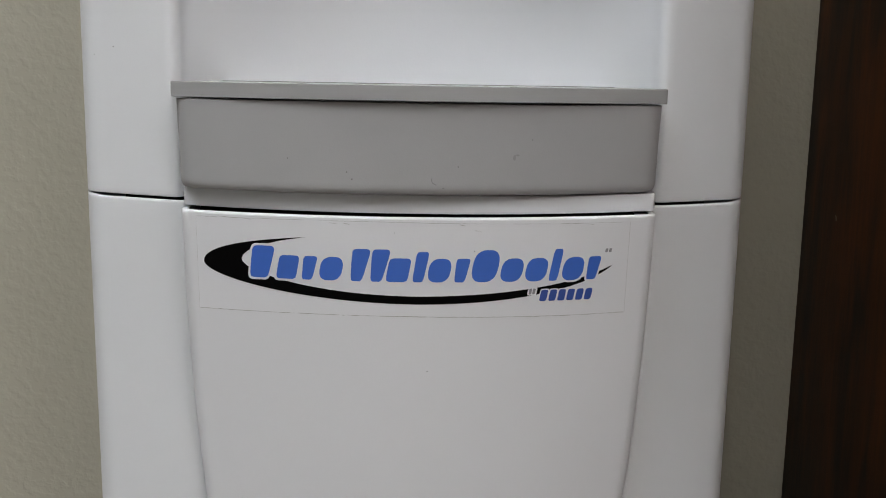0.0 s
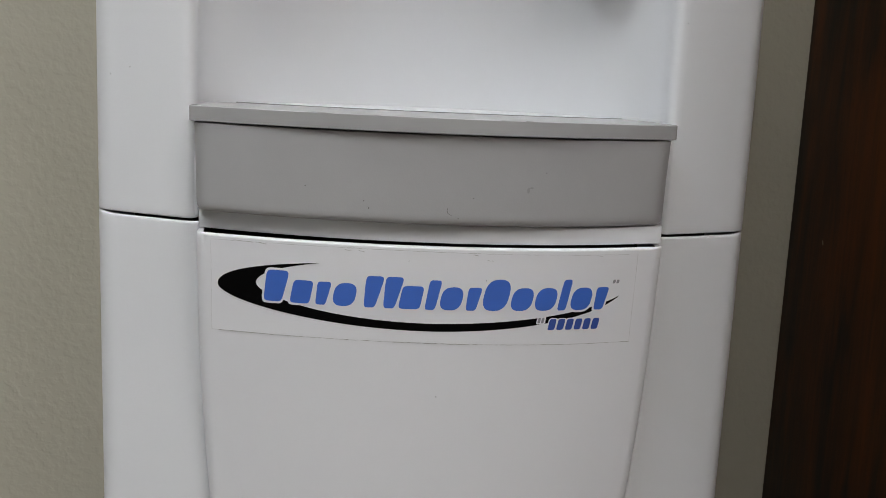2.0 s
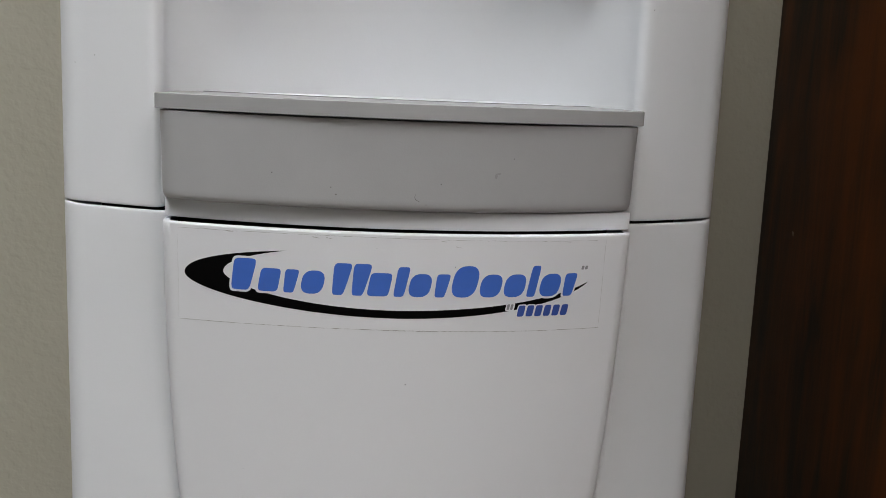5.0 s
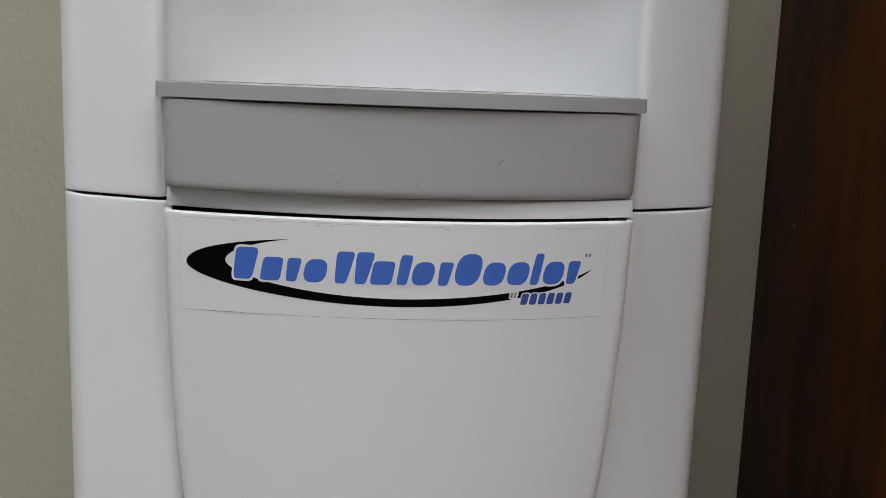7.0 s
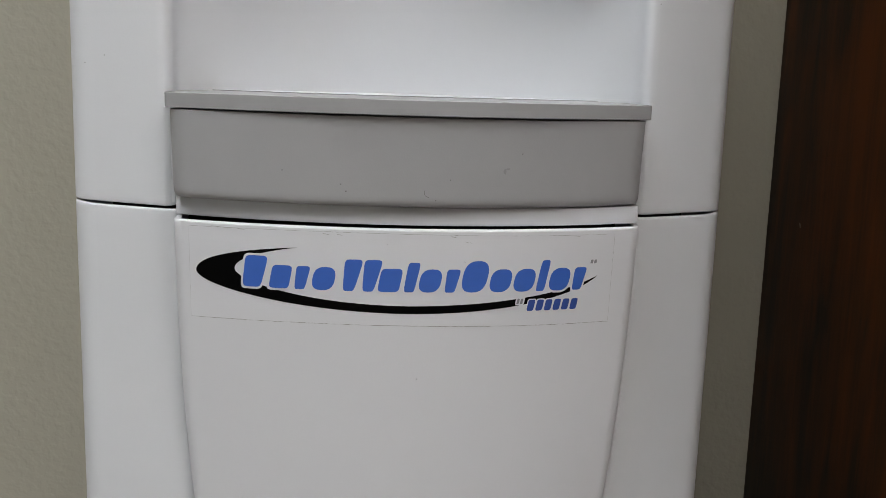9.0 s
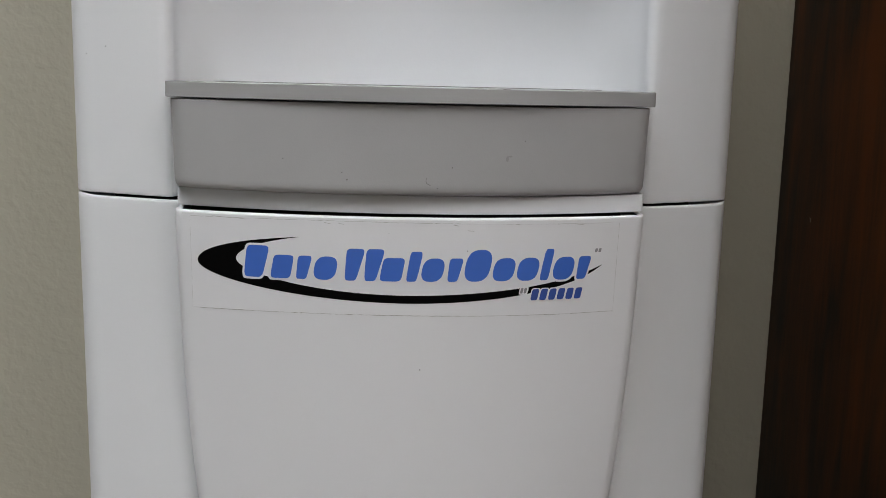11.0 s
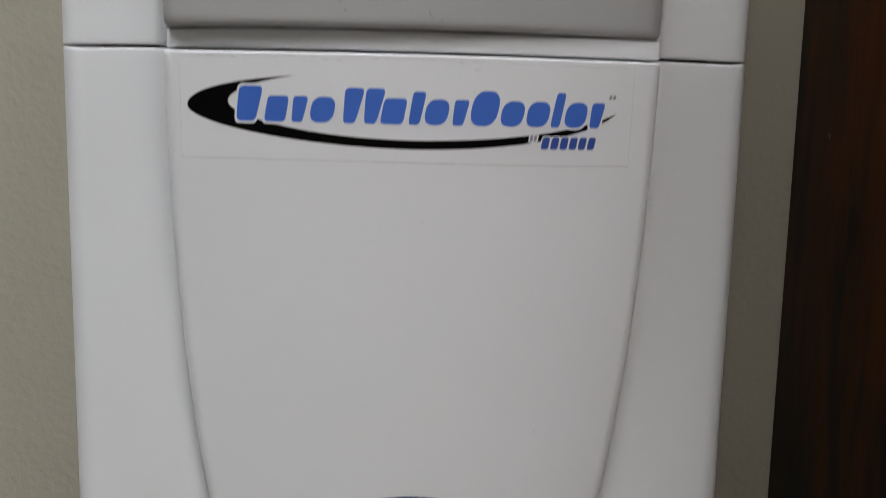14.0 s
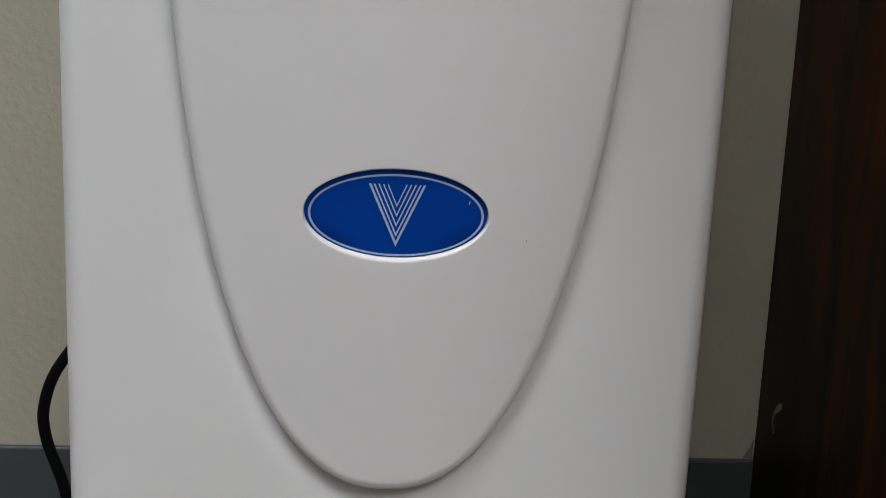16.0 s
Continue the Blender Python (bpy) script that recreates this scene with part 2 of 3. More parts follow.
ceiling_lamp(1.05, -2.15, LAMP_RIGHT, (1.002, 0.962, 0.962))
ceiling_lamp(-1.0, -1.10, LAMP_LEFT, (0.925, 0.965, 1.030))
ceiling_lamp(-0.20, -0.95, LAMP_MIDDLE, (0.985, 0.966, 0.930))
# unseen fill lamp, added to brighten the wall between cooler and cabinet
ceiling_lamp(0.15, -3.40, LAMP_FILL, (0.985, 0.965, 0.930))


# ---- tall wooden cabinet beside the cooler ----
def wood_cabinet():
    cab = tagged(new("wooden_cabinet"), "tall dark red-brown veneered wooden cabinet standing against the wall", "cabinet")
    cab.location = (CABINET_X, 0, 0)
    y0, y1, w, h, t = CABINET_FRONT, BACK - 0.001, 0.8, 2.0, 0.02
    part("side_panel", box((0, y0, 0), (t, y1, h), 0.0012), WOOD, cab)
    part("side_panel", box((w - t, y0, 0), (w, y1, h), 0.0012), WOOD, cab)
    part("top", box((t, y0, h - t), (w - t, y1, h), 0.001), WOOD, cab)
    part("bottom", box((t, y0 + 0.03, 0.0), (w - t, y1, 0.08), 0.001), WOOD, cab)
    part("back_panel", box((t, y1 - 0.01, 0.08), (w - t, y1, h - t)), WOOD, cab)
    part("door", box((t + 0.002, y0, 0.083), (w / 2 - 0.0015, y0 + 0.02, h - t - 0.002), 0.0015), WOOD, cab)
    part("door", box((w / 2 + 0.0015, y0, 0.083), (w - t - 0.002, y0 + 0.02, h - t - 0.002), 0.0015), WOOD, cab)
    # a curved scratch with a chipped head low on the side, and a small nick higher up
    bm = bmesh.new()
    rows = []
    for k in range(13):
        u = k / 12
        y = 0.2475 + 0.005 * math.sin(u * 3.0) - 0.009 * ease((u - 0.35) / 0.6)
        z = 0.141 + 0.028 * u
        half = 0.0013 + 0.0032 * ease((u - 0.5) * 3) * (1 - 0.8 * ease((u - 0.85) * 7))
        rows.append([(-0.0003, y - half, z), (-0.0004, y, z), (-0.0003, y + half, z)])
    add_grid(bm, rows)
    part("scratch", bm, CHIPPED, cab, "pale curved scratch in the veneer")
    bm = bmesh.new()
    add_grid(bm, [[(-0.0003, 0.222, 0.530), (-0.0003, 0.2235, 0.530)], [(-0.0003, 0.2225, 0.533), (-0.0003, 0.225, 0.534)]])
    part("nick", bm, CHIPPED, cab, "small pale nick in the veneer")
    return cab


wood_cabinet()


# ---- the water cooler ----
HALF, CORNER, REAR = 0.163, 0.012, 0.235
EDGE = HALF - CORNER
DOOR_TOP, DOOR_LOW, DOOR_HALF, CURL = 0.5688, 0.2085, 0.1080, 2.3
BADGE_Z, BADGE_A, BADGE_B = 0.3478, 0.0427, 0.0217
SEAM, LEDGE = 0.5704, -0.0656


def door_y(x, z):
    return -(0.068 + 0.1 * (z - 0.56)) + 1.69 * x * x


def body_y(x, z):
    bow = 0.0135 + 0.0235 * min(1, max(0, (z - 0.2) / 0.37))
    return -0.013 - bow * (1 - min(1, (x / EDGE) ** 2))


def door_outline(out=0.0, n=150):
    """The U of the door from its upper left corner down and up to the right, as x, z and outward normal."""
    pts = []
    for i in range(n + 1):
        f = math.pi * i / n
        c, s = math.cos(f), math.sin(f)
        x = -DOOR_HALF * math.copysign(abs(c) ** (2 / CURL), c)
        z = DOOR_TOP - (DOOR_TOP - DOOR_LOW) * abs(s) ** (2 / CURL)
        pts.append(Vector((x, z)))
    # even spacing along the line
    acc = [0]
    for a, b in zip(pts, pts[1:]):
        acc.append(acc[-1] + (b - a).length)
    even = []
    for k in range(n + 1):
        d = acc[-1] * k / n
        i = max(j for j in range(len(acc) - 1) if acc[j] <= d + 1e-12)
        seg = acc[i + 1] - acc[i]
        even.append(pts[i].lerp(pts[i + 1], (d - acc[i]) / seg if seg else 0))
    res = []
    for k, p in enumerate(even):
        a, b = even[max(k - 1, 0)], even[min(k + 1, n)]
        t = (b - a).normalized()
        nrm = Vector((t.y, -t.x))
        if nrm.dot(p - Vector((0, 0.42))) < 0:
            nrm = -nrm
        res.append((p + nrm * out, nrm))
    return res


def build_door(parent):
    centre = Vector((0, BADGE_Z))
    outline = door_outline()
    top = [(Vector((DOOR_HALF - 2 * DOOR_HALF * k / 60, DOOR_TOP)), Vector((0, 1))) for k in range(1, 60)]
    loop = outline + top
    edge = 0.0048
    dists = [0.0, 0.0003, 0.0008, 0.0017, 0.0030, 0.0048, 0.0056]
    spans = [0.06, 0.13, 0.22, 0.32, 0.42, 0.52, 0.62, 0.72, 0.81, 0.89, 0.95]
    # (inset from the badge hole's edge in metres, depth), then shares of the hole
    bevel = [(-0.0012, 0.0), (-0.0005, 0.0), (-0.0001, 0.0001), (0.0002, 0.0003), (0.0010, 0.0016), (0.0012, 0.0024), (0.012, 0.0024), (0.019, 0.0024)]
    rows = [[], []] + [[] for _ in dists[1:]] + [[] for _ in spans] + [[] for _ in bevel]
    for p, nrm in loop:
        ray = centre - p
        length = ray.length
        ray.normalize()
        slant = max(0.35, abs(ray.dot(nrm)))
        # the top edge is rounded more tightly than the sides
        tight = 0.22 if nrm.y > 0.9 else 1.0
        r = edge * tight
        th = math.atan2(-ray.y / BADGE_B, -ray.x / BADGE_A)
        e = centre + Vector((BADGE_A * 1.07 * math.cos(th), BADGE_B * 1.07 * math.sin(th)))
        k = 0
        rows[k].append((p.x, door_y(p.x, p.y) + (0.0035 if nrm.y > 0.9 else 0.030), p.y)); k += 1
        for d in dists:
            d *= tight
            q = p + ray * (d / slant)
            drop = r - math.sqrt(max(0, r * r - max(0, r - d) ** 2))
            rows[k].append((q.x, door_y(q.x, q.y) + drop, q.y)); k += 1
        start = p + ray * (dists[-1] * tight / slant)
        for s in spans:
            q = start.lerp(e, s)
            rows[k].append((q.x, door_y(q.x, q.y), q.y)); k += 1
        for s, deep in bevel:
            q = centre + Vector(((BADGE_A - s * 0.4) * math.cos(th), (BADGE_B - s) * math.sin(th) + min(s, 0.0012) * 0.6))
            rows[k].append((q.x, door_y(q.x, q.y) + deep, q.y)); k += 1
    bm = bmesh.new()
    vs = add_grid(bm, rows, True)
    bm.faces.new(vs[-1])
    door = part("door", bm, DOOR, parent, "white bowed lower door tapering to a rounded point", True, 60)
    return door


def on_door(x, z, lift):
    return (x, door_y(x, z) - lift, z)


def decal(bm, corner, lift, nu=4, nv=3):
    """A patch between four corners (x, z), laid on the door."""
    a, b, c, d = [Vector(p) for p in corner]
    rows = []
    for j in range(nv + 1):
        v = j / nv
        rows.append([on_door(*a.lerp(b, i / nu).lerp(d.lerp(c, i / nu), v), lift) for i in range(nu + 1)])
    add_grid(bm, rows)


def bezier(p, n):
    p = [Vector(q) for q in p]
    return [(1 - t) ** 3 * p[0] + 3 * t * (1 - t) ** 2 * p[1] + 3 * t * t * (1 - t) * p[2] + t ** 3 * p[3] for t in (i / n for i in range(n + 1))]


def build_sticker(door):
    bm = bmesh.new()
    nx, nz = 48, 10
    rows = []
    for j in range(nz + 1):
        z = 0.5238 + (0.5672 - 0.5238) * j / nz
        row = []
        for i in range(nx + 1):
            u = i / nx
            row.append(on_door(-0.1005 + (0.0945 + 0.1005) * u, z + 0.0004 * math.sin(5 * u), 0.00012))
        rows.append(row)
    add_grid(bm, rows)
    sticker = part("sticker", bm, STICKER, door, "white film sticker with grimy edges and blue print")

    # grime caught along the film's edges
    rng = random.Random(4)
    bm = bmesh.new()
    for (x0, z0), (x1, z1), n, most in (((-0.1005, 0.5238), (0.0945, 0.5238), 160, 0.00026), ((-0.1003, 0.5665), (0.09, 0.5665), 120, 0.00014),
                                        ((0.0945, 0.5238), (0.0945, 0.566), 30, 0.00012), ((-0.1005, 0.5238), (-0.1005, 0.566), 30, 0.00008)):
        level = z0 == z1
        side = Vector((0, 1)) if level else Vector((1, 0))
        rows = []
        for k in range(n + 1):
            t = k / n
            p = Vector((x0 + (x1 - x0) * t, z0 + (z1 - z0) * t + (0.0004 * math.sin(5 * t) if level else 0)))
            w = most * rng.uniform(0.25, 1.0) ** 1.3
            jit = rng.uniform(-0.00006, 0.00006)
            rows.append([on_door(*(p + side * (jit - w / 2)), 0.00018), on_door(*(p + side * (jit + w / 2)), 0.00018)])
        add_grid(bm, rows)
    part("grime_line", bm, GRIME, door, "thin grey dirt along the sticker edge")

    # the black swoosh
    outer = bezier(((-0.051, 0.5592), (-0.078, 0.5572), (-0.0975, 0.5528), (-0.0975, 0.5462)), 20)
    outer += bezier(((-0.0975, 0.5462), (-0.0975, 0.5385), (-0.050, 0.5300), (-0.002, 0.5297)), 30)[1:]
    outer += bezier(((-0.002, 0.5297), (0.040, 0.5297), (0.076, 0.5360), (0.0872, 0.5465)), 30)[1:]
    inner = bezier(((-0.051, 0.5592), (-0.066, 0.5570), (-0.0795, 0.5530), (-0.0797, 0.5482)), 20)
    inner += bezier(((-0.0797, 0.5482), (-0.080, 0.5425), (-0.050, 0.5338), (-0.002, 0.5334)), 30)[1:]
    inner += bezier(((-0.002, 0.5334), (0.036, 0.5336), (0.070, 0.5378), (0.0872, 0.5465)), 30)[1:]
    bm = bmesh.new()
    add_grid(bm, [[on_door(*o.lerp(i, k / 4), 0.00019) for k in range(5)] for o, i in zip(outer, inner)])
    part("swoosh", bm, BLACK, sticker, "black printed swoosh")

    # plain slanted blue blocks stand for the mark's lettering
    lean, base = 0.18, 0.5400
    tall, low = 0.0147, 0.0108

    def block(x, z, w, h, grow, lift, power=5.0, foot=1.0):
        """A flat rounded block from its foot x, z; foot narrows its lower end."""
        n = 32
        cx, cz, hw, hh = x + w / 2 + lean * h / 2, z + h / 2, w / 2 + grow, h / 2 + grow
        outer = []
        for k in range(n):
            f = math.tau * k / n
            c, q = math.cos(f), math.sin(f)
            dz = hh * math.copysign(abs(q) ** (2 / power), q)
            dx = hw * math.copysign(abs(c) ** (2 / power), c) * (1 + (foot - 1) * (0.5 - dz / hh / 2))
            outer.append(Vector((cx + dx + lean * dz, cz + dz)))
        mid = Vector((cx, cz))
        bm = bmesh.new()
        vs = add_grid(bm, [[on_door(*o.lerp(mid, t), lift) for o in outer] for t in (0.0, 0.35, 0.7, 0.95)], True)
        bm.faces.new(vs[-1])
        return bm

    # (foot, width, height, roundness, share of the width kept at the foot)
    straight, round_ = 6.0, 2.7
    marks = ((-0.0774, 0.0104, tall, straight, 0.8), (-0.0645, 0.0090, low, straight, 1.0), (-0.0538, 0.0064, low, straight, 0.72), (-0.0457, 0.0100, low, round_, 1.0),
             (-0.0330, 0.0084, tall, straight, 0.6), (-0.0243, 0.0084, tall, straight, 0.6), (-0.0160, 0.0097, low, straight, 1.0), (-0.0046, 0.0056, 0.0138, straight, 0.85), (0.0020, 0.0098, low, round_, 1.0),
             (0.0134, 0.0064, low, straight, 0.72), (0.0211, 0.0116, tall, round_, 1.0), (0.0342, 0.0099, low, round_, 1.0), (0.0454, 0.0099, low, round_, 1.0),
             (0.0567, 0.0042, tall, straight, 1.0), (0.0624, 0.0098, low, round_, 1.0), (0.0736, 0.0062, low, straight, 0.72))
    for k, (x, w, h, power, foot) in enumerate(marks):
        part("block_halo", block(x, base, w, h, 0.0010, 0.00024 + 0.000003 * k, power, foot), PALE, sticker)
        part("blue_block", block(x, base, w, h, 0, 0.00032, power, foot), BLUE, sticker)
    for k in range(6):
        x = 0.0530 + 0.0042 * k
        part("block_halo", block(x, 0.5306, 0.0034, 0.0053, 0.0005, 0.00024 + 0.000003 * k), PALE, sticker)
        part("dark_blue_block", block(x, 0.5306, 0.0033, 0.0053, 0, 0.00032), NAVY, sticker)
    part("block_halo", block(0.0478, 0.5338, 0.0034, 0.0030, 0.0004, 0.00024), PALE, sticker)
    for k in range(2):
        part("grey_block", block(0.0480 + 0.0017 * k, 0.5340, 0.0012, 0.0026, 0, 0.00032), GREYPRINT, sticker)
        part("grey_block", block(0.0830 + 0.0018 * k, 0.5524, 0.0013, 0.0018, 0, 0.00032), GREYPRINT, sticker)


def build_badge(door):
    def at(s, th, lift):
        x, z = (BADGE_A - 0.0005) * s * math.cos(th), BADGE_Z + 0.0007 + (BADGE_B - 0.0012) * s * math.sin(th)
        return (x, door_y(x, z) + 0.0023 - lift, z)

    n = 96
    bm = bmesh.new()
    rows = [[at(s, k * math.tau / n, h) for k in range(n)] for s, h in ((0.999, -0.0004), (0.999, 0.0003), (0.993, 0.0005), (0.7, 0.0005), (0.4, 0.0005), (0.12, 0.0005))]
    vs = add_grid(bm, rows, True)
    bm.faces.new(vs[-1])
    badge = part("badge", bm, BADGE, door, "glossy royal blue oval badge set into the door", True, 50)
    bm = bmesh.new()
    rows = []
    for wide, tall in ((0.946, 0.882), (0.920, 0.838)):
        row = []
        for k in range(n):
            t = k * math.tau / n
            x, z = BADGE_A * wide * math.cos(t), BADGE_Z + BADGE_B * tall * math.sin(t)
            row.append((x, door_y(x, z) + 0.0023 - 0.0007, z))
        rows.append(row)
    add_grid(bm, rows, True)
    part("badge_ring", bm, SILVER, badge, "pale blue ring line")
    # five nested chevrons
    for k in range(5):
        bm = bmesh.new()
        half = 0.0130 - 0.0021 * k
        z_top, z_low = 0.3622, 0.3332 + 0.0046 * k
        wide = (0.0012, 0.00085, 0.00078, 0.00072, 0.0006)[k]

        def place(x, z):
            return (x, door_y(x, z) + 0.0023 - 0.0008, z)

        for side in (-1, 1):
            add_grid(bm, [[place(side * half, z_top), place(side * (half - wide), z_top)],
                          [place(0, z_low), place(0, z_low + wide * (z_top - z_low) / half)]])
        part("chevron", bm, SILVER, badge)


def build_body(parent):
    """The lower shell: a front with a valley round the door, rounded corners, sides and back."""
    inner = door_outline(0.0009)
    rim = Vector((0, 0.36))
    rows = []
    for p, nrm in inner:
        if p.y > rim.y:
            o = Vector((math.copysign(EDGE, p.x), min(p.y, SEAM - 0.0008)))
        else:
            d = p - rim
            tx = EDGE / max(abs(d.x), 1e-6)
            tz = (rim.y - 0.012) / max(-d.y, 1e-6)
            o = rim + d * min(tx, tz)
        row = [(p.x, body_y(p.x, p.y) + 0.03, p.y), (p.x, body_y(p.x, p.y) + 0.0052, p.y)]
        span = (o - p).length
        for d in (0.0004, 0.001, 0.002, 0.0035, 0.0055, 0.008, 0.011, 0.015, 0.020, 0.027, 0.036, 0.05, 0.07, 0.1, 0.14, 0.2):
            if d >= span * 0.93:
                d = span * (0.93 + 0.004 * (len(row) - 6)) if len(row) > 6 else span * 0.93
                d = min(d, span * 0.995)
            q = p + (o - p).normalized() * d
            low = ease((0.47 - p.y) / 0.2)
            near = (0.0028 + 0.0020 * low) * math.exp(-d / (0.0026 + 0.0036 * low)) + 0.0012 * low * math.exp(-d / 0.022) * (1 - ease(d / span)) + 0.0022 * math.exp(-d / 0.0007)
            row.append((q.x, body_y(q.x, q.y) + near, q.y))
        row.append((o.x, body_y(o.x, o.y), o.y))
        sgn = math.copysign(1, p.x)
        if abs(abs(o.x) - EDGE) < 1e-6:
            for k in range(1, 8):
                a = math.radians(20 + 70 * k / 7)
                row.append((sgn * (EDGE + CORNER * (math.sin(a) - math.sin(math.radians(20))) / (1 - math.sin(math.radians(20)))), -0.013 + CORNER * 1.2 * (math.cos(math.radians(20)) - math.cos(a)), o.y))
            for y in (0.02, 0.08, 0.16, REAR):
                row.append((sgn * HALF, y, o.y))
        else:
            for k in range(1, 8):
                row.append((o.x, body_y(o.x, o.y) + 0.010 * k / 7, o.y - 0.010 * math.sin(k / 7 * 1.57)))
            for y in (0.02, 0.08, 0.16, REAR):
                row.append((o.x, y, 0.0022))
        # the shell narrows a little towards the floor
        row = [(x - math.copysign(0.0042 * (0.57 - z) * ease((abs(x) - 0.11) / 0.04), x), y, z) for x, y, z in row]
        rows.append(row)
    bm = bmesh.new()
    vs = add_grid(bm, rows)
    # a small rounded shoulder on top of each side panel, closed towards the back
    for row in (vs[0], vs[-1]):
        prev = row
        for dz, inset in ((0.0006, 0.0001), (0.0010, 0.0004), (0.0012, 0.0010), (0.0012, 0.0018), (-0.006, 0.0024)):
            fresh = []
            for v in row:
                c = v.co
                fresh.append(bm.verts.new((c.x * (1 - inset * 2.2) if abs(c.x) > 0.15 else c.x, c.y + inset, SEAM - 0.0011 + dz + (0.0010 * ease((abs(c.x) - 0.152) / 0.010) if dz > 0 else 0))))
            for i in range(len(row) - 1):
                bm.faces.new((prev[i], prev[i + 1], fresh[i + 1], fresh[i]))
            prev = fresh
    part("lower_shell", bm, WHITE, parent, "", True, 50)
    part("back_cover", box((-HALF + 0.004, REAR - 0.004, 0.01), (HALF - 0.004, REAR + 0.002, 1.03)), WHITE, parent)
    # added black box that blocks stray light, so the gaps stay dark
    part("dark_core", box((-HALF + 0.014, 0.012, 0.012), (HALF - 0.014, REAR - 0.006, 0.5765), 0.002), DARK, parent, "black inner box added behind the gaps to keep them dark")


def housing_plan(alcove=True):
    """Half a plan of the upper housing from the rear to the alcove's back, x >= 0, as (x, y)."""
    pts = [(0, REAR), (HALF - 0.006, REAR), (HALF, REAR - 0.006), (HALF, 0.16), (HALF, 0.08), (HALF, 0.02)]
    for k in range(7, -1, -1):
        a = math.radians(20 + 70 * k / 7)
        s20 = math.sin(math.radians(20))
        pts.append((EDGE + CORNER * (math.sin(a) - s20) / (1 - s20), -0.013 + CORNER * 1.2 * (math.cos(math.radians(20)) - math.cos(a))))
    for k in range(1, 13):
        x = EDGE + (0.1152 - EDGE) * k / 12
        pts.append((x, body_y(x, 0.6)))
    y0 = body_y(0.1152, 0.6)
    if alcove:
        for k in range(1, 8):
            a = math.pi / 2 * k / 7
            pts.append((0.1152 - 0.0044 * math.sin(a), y0 + 0.0050 * (1 - math.cos(a))))
        pts.append((0.1108, -0.022))
        for k in range(1, 25):
            a = math.pi / 2 * k / 24
            pts.append((0.1108 * math.cos(a), -0.018 + 0.070 * math.sin(a) ** 1.5))
    else:
        for k in range(1, 15):
            x = 0.1152 * (1 - k / 14)
            pts.append((x, body_y(x, 0.6) - 0.018 * ease((0.1152 - x) / 0.05)))
    return pts


def full_plan(half):
    return half + [(-x, y) for x, y in reversed(half[1:-1])]


def loft(plan, levels):
    """Walls over a closed plan; levels are (z, inset)."""
    n = len(plan)
    nrm = []
    for i in range(n):
        a, b = Vector(plan[i - 1]), Vector(plan[(i + 1) % n])
        t = (b - a).normalized()
        nrm.append(Vector((t.y, -t.x)))
    area = sum(plan[i - 1][0] * plan[i][1] - plan[i][0] * plan[i - 1][1] for i in range(n))
    sgn = -1 if area > 0 else 1
    bm = bmesh.new()
    rows = [[(p[0] + sgn * m.x * inset, p[1] + sgn * m.y * inset, z) for p, m in zip(plan, nrm)] for z, inset in levels]
    return bm, add_grid(bm, rows, True)


def build_housing(parent):
    bm, vs = loft(full_plan(housing_plan()), [(0.5719, 0.004), (0.5719, 0.0005), (0.5721, 0.0001), (0.5725, 0.0), (0.5744, 0.0), (0.60, 0), (0.65, 0), (0.72, 0), (0.80, 0), (0.852, 0)])
    part("upper_housing", bm, WHITE, parent, "white upper housing round the dispensing recess", True, 50)
    bm, vs = loft(full_plan(housing_plan(False)), [(0.8505, 0.02), (0.8505, 0.0015), (0.8520, 0), (0.90, 0), (0.95, 0), (1.00, 0), (1.022, 0.002), (1.034, 0.008), (1.039, 0.02)])
    bm.faces.new(vs[0])
    bm.faces.new(vs[-1])
    part("head", bm, WHITE, parent, "white rounded top housing", True, 50)
    bm = bmesh.new()
    rows = []
    for off, z in ((0.0606, 0.6200), (0.0606, 0.6256), (0.0610, 0.6258), (0.075, 0.6258), (0.11, 0.6258), (0.16, 0.6258)):
        rows.append([(0.1105 * k / 20, min(0.095, -0.0752 + 2.2 * (0.1105 * k / 20) ** 2 + off), z) for k in range(-20, 21)])
    add_grid(bm, rows)
    part("recess_floor", bm, WHITE, parent, "white floor of the recess")
    # dark strip standing in for the shade in the groove behind the rim
    bm = bmesh.new()
    rows = []
    for off, z in ((0.0594, 0.6220), (0.0594, 0.6257), (0.0596, 0.6260), (0.0604, 0.6260), (0.0606, 0.6257), (0.0606, 0.6220)):
        rows.append([(0.1088 * k / 20, -0.0752 + 2.2 * (0.1088 * k / 20) ** 2 + off, z) for k in range(-20, 21)])
    add_grid(bm, rows)
    part("groove_shade", bm, GROOVE_SHADE, parent, "thin grey strip for the shade in the groove behind the drip tray")
    # rounded white guides between the columns and the tray
    for side in (-1, 1):
        a, b = sorted((side * 0.1103, side * 0.1135))
        part("tray_guide", box((a, -0.0270, 0.5732), (b, 0.0, 0.6180), 0.0012), WHITE, parent)
    # two taps under the head, above the recess
    for x in (-0.086, 0.086):
        pts = [Vector((x, 0.004, z)) for z in (0.852, 0.82, 0.78, 0.735, 0.702)]
        tap = part("tap", tube(pts, 0.014, 24), WHITE, parent, "white plastic dispensing tap")
        part("tap_lever", box((x - 0.010, -0.040, 0.790), (x + 0.010, -0.008, 0.802), 0.003), WHITE, tap)


